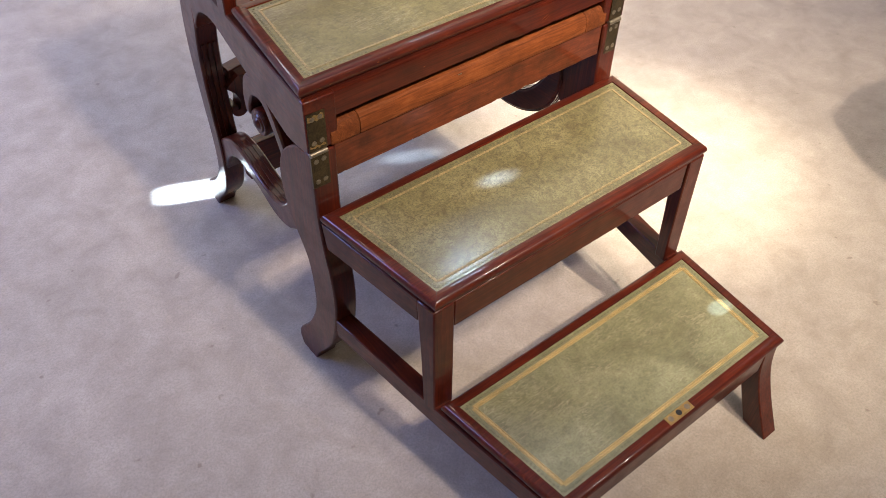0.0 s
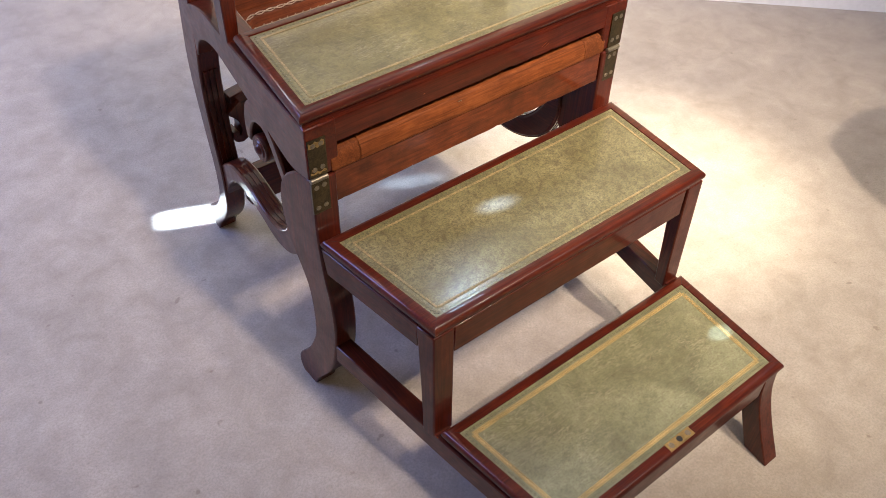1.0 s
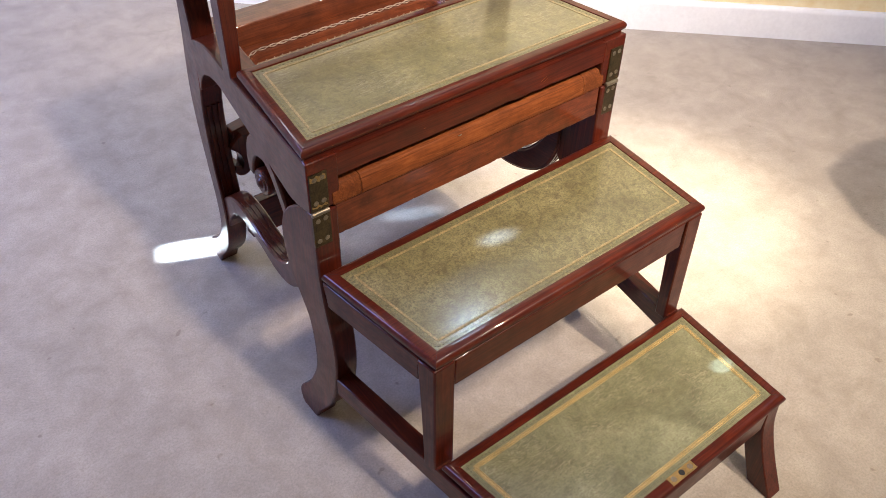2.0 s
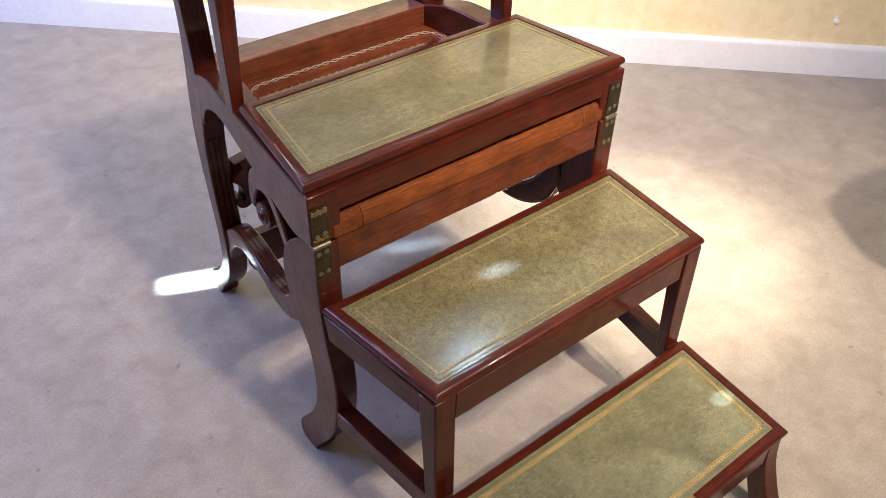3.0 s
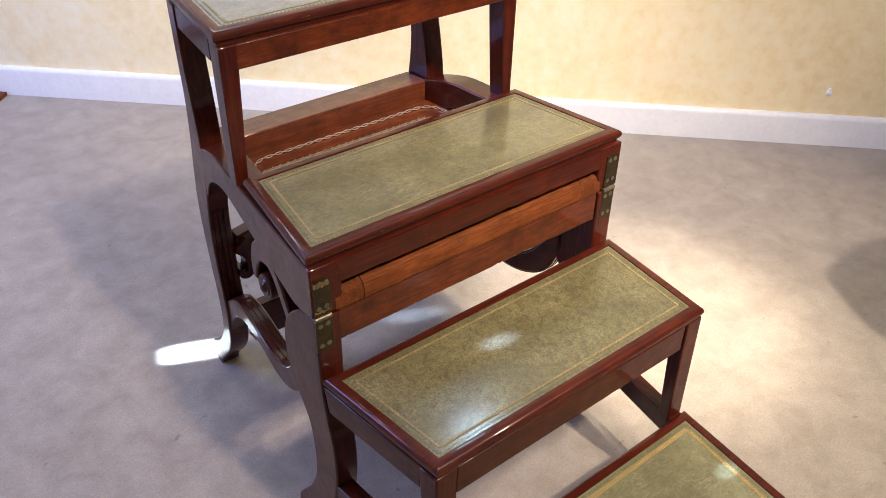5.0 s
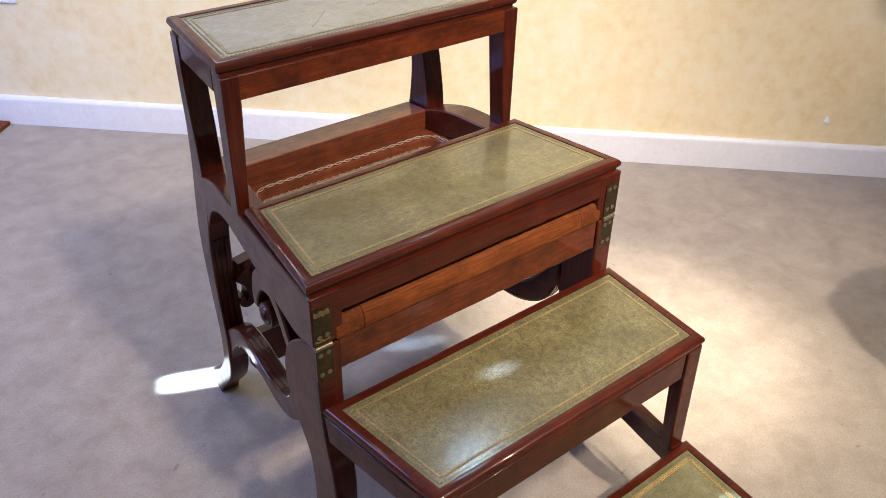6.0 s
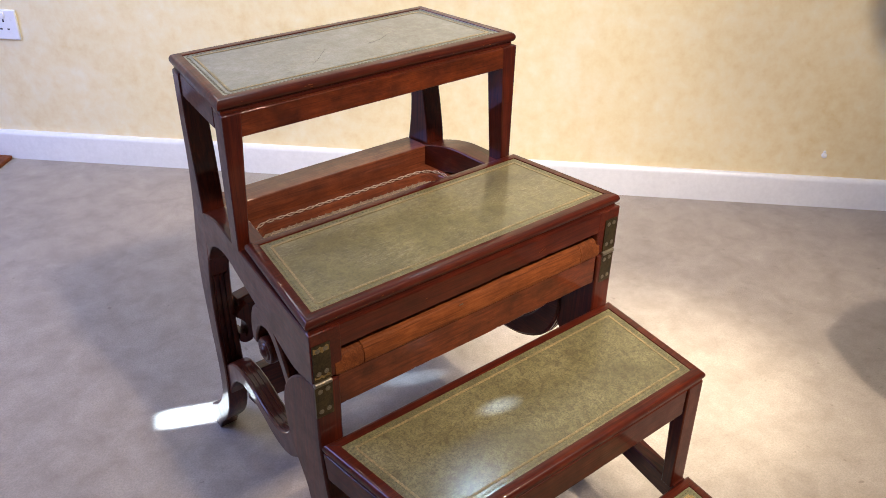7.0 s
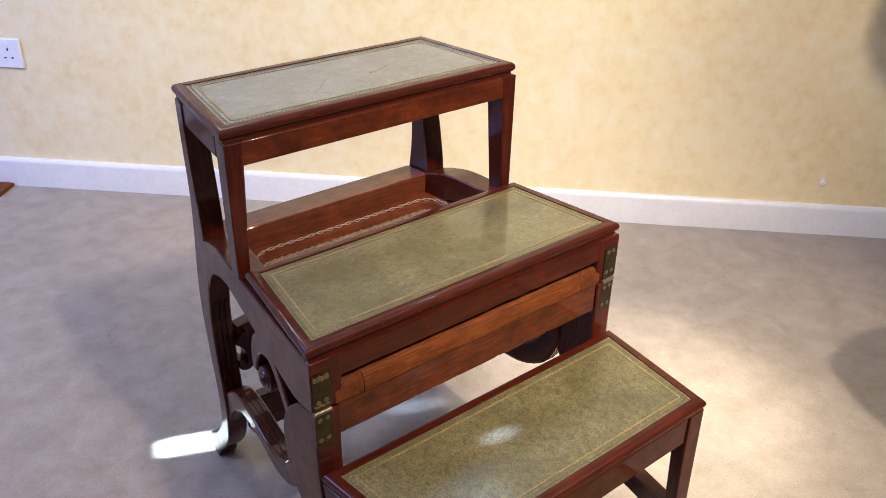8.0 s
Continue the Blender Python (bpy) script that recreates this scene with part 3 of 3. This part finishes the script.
def rope(poly, z, pitch=0.036, r=0.0017, thick=0.0009):
    """A twisted cane edging: two thin strands wound round one line."""
    line = [Vector((*p, z)) for p in poly]
    line.append(line[0])
    spots, gone = [], 0.0
    for a, b in zip(line, line[1:]):
        n = max(1, round((b - a).length / 0.0028))
        d = (b - a).normalized()
        for i in range(n):
            spots.append((a.lerp(b, i / n), Vector((-d.y, d.x, 0)), gone + (b - a).length * i / n))
        gone += (b - a).length
    pieces = []
    for turn in (0.0, math.pi):
        pts = []
        for c, w, at in spots:
            q = 2 * math.pi * at / pitch + turn
            pts.append(c + w * r * math.cos(q) + Vector((0, 0, r * math.sin(q))))
        pieces += [strand(a, b, thick) for a, b in zip(pts, pts[1:]) if (b - a).length > 1e-5]
    return merged("cane_edging", pieces)


part("cane_edging", rope(rounded(inset(OPENING, 0.0225), 0.030), 0.4875), EDGING, steps, "pale twisted cane edging")
# carved cross rail with drooping leaf scrolls, and the crest rail below it
part("back_rail", slab_x("back_rail", [(-0.186, 0.330), (-0.15, 0.336), (-0.09, 0.345), (0.0, 0.352), (0.09, 0.345), (0.15, 0.336), (0.186, 0.330)],
                         [(-0.186, 0.300), (-0.15, 0.302), (-0.09, 0.318), (0.0, 0.326), (0.09, 0.318), (0.15, 0.302), (0.186, 0.300)], 0.622, 0.648), WOOD_X, steps, "shaped cross rail", 0.002)
for side in (-1, 1):
    leaf = [(0.186, 0.316, 0.030), (0.172, 0.296, 0.024), (0.168, 0.272, 0.018), (0.176, 0.254, 0.014), (0.188, 0.256, 0.012), (0.188, 0.268, 0.010)]
    left, right = band([(side * a, b, w) for a, b, w in leaf])
    part("leaf_scroll", slab_x("leaf_scroll", left, right, 0.612, 0.640), WOOD_Z, steps, "carved leaf scroll", 0.002)
cross("crest_rail", 0.596, 0.618, 0.120, 0.192, 0.190, WOOD_X)


# brass hinges between the two halves
def hinge(side):
    x0, x1 = sorted((side * 0.2450, side * 0.2700))
    xc = (x0 + x1) / 2
    ob = part("hinge", merged("hinge", [box((x0, 0.2158, 0.4655), (x1, 0.2190, 0.520)), box((x0, 0.2158, 0.408), (x1, 0.2190, 0.4575))]), BRASS, steps, "tarnished brass butt hinge")
    part("hinge_pin", lathe("hinge_pin", (x0 - 0.001, 0.2158, 0.4615), (1, 0, 0), [(0, 0.0012), (0.0004, 0.0035), (0.0245, 0.0035), (0.025, 0.0012)], 14), STEEL, ob)
    for dx, z in [(-0.0055, 0.512), (0.0055, 0.5125), (-0.0055, 0.477), (0.0055, 0.478), (-0.0055, 0.449), (0.0055, 0.450), (-0.0055, 0.417), (0.0055, 0.418)]:
        screw = part("screw", lathe("screw", (xc + dx, 0.2158, z), (0, -1, 0), [(0, 0.0036), (0.0006, 0.0034), (0.0008, 0.0014)], 12), STEEL, ob)
    return ob


for side in (-1, 1):
    hinge(side)

# lock on the lowest tread
low = tread_parts[0]
lock = part("lock_plate", boxed("lock_plate", (-0.0235, -0.2165, 0.1725), (0.0235, -0.2035, 0.1754)), BRIGHT, low, "brass lock plate with screws")
for x in (-0.0160, 0.0160):
    part("lock_screw", lathe("lock_screw", (x, -0.2100, 0.1754), (0, 0, 1), [(0, 0.0042), (0.0005, 0.0040), (0.0008, 0.0018)], 14), STEEL, low)
part("keyhole", lathe("keyhole", (0.0, -0.2095, 0.1754), (0, 0, 1), [(0, 0.0044), (0.0004, 0.0043)], 14), BLACK, low)


# ---- things on the wall ----
def wall_socket():
    """A double socket plate with its pin holes and switches."""
    def at(a, z, d):
        p = room_at(SOCK_A + a, FAR - d, SOCK_Z + z)
        return tuple(p)

    def small(a0, a1, z0, z1, d0, d1):
        v, f = box((a0, z0, d0), (a1, z1, d1))
        return [at(*p) for p in v], f

    ob = thing("wall_socket", "white plastic double wall socket above the skirting", "wall socket")
    part("socket_plate", merged("socket_plate", [small(-0.073, 0.073, -0.043, 0.043, 0.0, 0.009)]), PLASTIC, ob, bevel=0.003)
    for c in (-0.034, 0.034):
        holes = [small(c - 0.002, c + 0.002, 0.008, 0.016, 0.0091, 0.0096)]
        for dx in (-0.011, 0.011):
            holes.append(small(c + dx - 0.0035, c + dx + 0.0035, -0.014, -0.010, 0.0091, 0.0096))
        part("pin_holes", merged("pin_holes", holes), BLACK, ob)
        part("rocker_switch", merged("rocker_switch", [small(c - 0.006, c + 0.006, 0.021, 0.036, 0.009, 0.0125)]), PLASTIC, ob, bevel=0.001)
    return ob


SOCK_A, SOCK_Z = -1.634, 0.421
wall_socket()

nail = thing("cable_clip", "small white plastic clip nailed to the wall", "cable clip")
c = room_at(0.748, FAR, 0.157)
part("clip_body", lathe("clip_body", c - NRM * 0.0, -NRM, [(0, 0.0072), (0.007, 0.0072), (0.009, 0.0035)], 10), PLASTIC, nail)
part("clip_top", lathe("clip_top", c + Vector((0, 0, 0.0095)), -NRM, [(0, 0.0042), (0.005, 0.0035)], 8), PLASTIC, nail)

board = thing("floor_board", "flat orange-brown wooden board lying by the skirting", "wooden board")
part("plank", room_box("plank", (-2.35, 1.345, 0.0), (-1.677, 1.436, 0.012)), RAW, board, bevel=0.002)


# ---- beside the steps, out of the camera's view: added to cast shadows ----
def shadow_table(x, y, turn):
    """An unseen tripod table, its softly square top shaped to cast the floor shadow."""
    ob = thing("shadow_table", "unseen dark mahogany tripod table, its square top shaped to cast a floor shadow", "table")
    top, n = [], 96
    for q in range(n):
        a = 2 * math.pi * q / n
        r = 0.278 + 0.028 * math.cos(4 * (a - turn)) + 0.004 * math.cos(16 * (a - turn))
        top.append((x + r * math.cos(a), y + r * math.sin(a)))
    part("tabletop", plate("tabletop", top, 0.700, 0.724), WOOD_X, ob, bevel=0.003)
    part("pillar", lathe("pillar", (x, y, 0.18), (0, 0, 1), [(0, 0.03), (0.05, 0.045), (0.12, 0.03), (0.30, 0.022), (0.45, 0.03), (0.52, 0.05)]), WOOD_Z, ob)
    for q in range(3):
        a = 2 * math.pi * q / 3 + 0.4
        d = Vector((math.cos(a), math.sin(a), 0))
        c = Vector((x, y, 0))
        pts = curve([tuple(c + d * 0.02 + Vector((0, 0, 0.24))), tuple(c + d * 0.14 + Vector((0, 0, 0.17))), tuple(c + d * 0.24 + Vector((0, 0, 0.05))), tuple(c + d * 0.30 + Vector((0, 0, 0.016)))], 5)
        part("leg", merged("leg", [strand(p, r, 0.016) for p, r in zip(pts, pts[1:])]), WOOD_Z, ob)
    return ob


shadow_table(0.963, -0.535, radians(123))


def shadow_floor_lamp(x, y):
    """An unseen, unlit standard lamp with a pleated shade, placed to cast the wall shadow."""
    ob = thing("shadow_floor_lamp", "unseen unlit floor lamp with a pleated fabric shade, added to cast a shadow", "lamp")
    part("base", lathe("base", (x, y, 0.0), (0, 0, 1), [(0, 0.11), (0.012, 0.11), (0.02, 0.06), (0.03, 0.02)]), BRASS, ob)
    part("pole", lathe("pole", (x, y, 0.028), (0, 0, 1), [(0, 0.010), (1.01, 0.010)], 12), BRASS, ob)
    n, rows = 96, [(0.99, 0.20), (1.07, 0.18), (1.16, 0.155), (1.24, 0.13), (1.30, 0.11)]
    verts = []
    for inner in (0.0, 0.004):
        for z, r in rows:
            for q in range(n):
                a = 2 * math.pi * q / n
                rr = r - inner + 0.010 * math.sin(18 * a) + 0.006 * math.sin(70 * z)
                verts.append((x + rr * math.cos(a), y + rr * math.sin(a), z))
    faces, m = [], len(rows) * n
    for o in (0, m):
        for j in range(len(rows) - 1):
            faces += [(o + j * n + q, o + j * n + (q + 1) % n, o + (j + 1) * n + (q + 1) % n, o + (j + 1) * n + q) for q in range(n)]
    for j in (0, (len(rows) - 1) * n):
        faces += [(j + q, j + (q + 1) % n, m + j + (q + 1) % n, m + j + q) for q in range(n)]
    part("shade", mesh_of("shade", verts, faces), PAINT, ob, "cream pleated shade")
    part("shade_ring", lathe("shade_ring", (x, y, 1.015), (0, 0, 1), [(0, 0.012), (0.004, 0.17), (0.006, 0.17), (0.03, 0.012)], 20), BRASS, ob)
    return ob


shadow_floor_lamp(1.334, 0.0)


# ---- wear on the steps ----
scratches = [((-0.082, 0.500), (-0.060, 0.520)), ((-0.060, 0.520), (-0.030, 0.552)), ((0.035, 0.537), (0.060, 0.542)), ((0.060, 0.542), (0.083, 0.556))]
for pair in (scratches[:2], scratches[2:]):
    part("crease", merged("crease", [strand((*a, 0.7505), (*b, 0.7502), 0.0002) for a, b in pair]), BLACK, tread_parts[3], "fine dark crease in the leather")
# scratches on the front rail, a staple in the capping
for a, b in (((0.106, 0.5145), (0.116, 0.5195)), ((0.111, 0.5120), (0.119, 0.5160)), ((-0.098, 0.5185), (-0.095, 0.5190))):
    part("scratch", merged("scratch", [strand((a[0], 0.2180, a[1]), (b[0], 0.2180, b[1]), 0.0004)]), RAW, steps, "pale scratch through the polish")
part("staple", merged("staple", [strand((-0.040, 0.2185, 0.4835), (-0.034, 0.2185, 0.4838), 0.0007)]), STEEL, steps, "small bright staple")
# mitred corners of the tread frames
for k in range(4):
    z = TREADS[k][0]
    for a, b in zip(plan(k, 0.0065), plan(k, 0.0165)):
        part("mitre_joint", merged("mitre_joint", [strand((*a, z - 0.0001), (*b, z - 0.0001), 0.00028)]), BLACK, tread_parts[k], "dark hairline mitre at the corner")
rng = random.Random(4)
for k in range(4):
    z, yf, yb, hf, hb = TREADS[k]
    chips = []
    for i in range(9):
        x = rng.uniform(-hf + 0.02, hf - 0.02)
        w = rng.uniform(0.0008, 0.0022)
        y, zz = yf + 0.0006, z - 0.006 - rng.uniform(0, 0.004)
        chips.append(strand((x - w, y, zz), (x + w, y, zz + rng.uniform(-0.001, 0.001)), 0.0007))
    tagged(part("edge_chips", merged("edge_chips", chips), RAW, tread_parts[k], "small pale chips along the front edge"), kind="stuff")
for z0, z1 in ((0.507, 0.518), (0.468, 0.4745)):
    patch = [(-0.2690 + 0.0220 * i / 7, z1 - 0.003 * abs(math.sin(i * 2.1))) for i in range(8)]
    under = [(-0.2690 + 0.0220 * i / 7, z0 + 0.003 * abs(math.sin(i * 1.3 + 1))) for i in range(8)]
    part("rubbed_patch", slab_x("rubbed_patch", patch, under, 0.21545, 0.2160), BRIGHT, steps, "brass rubbed bright on the hinge")
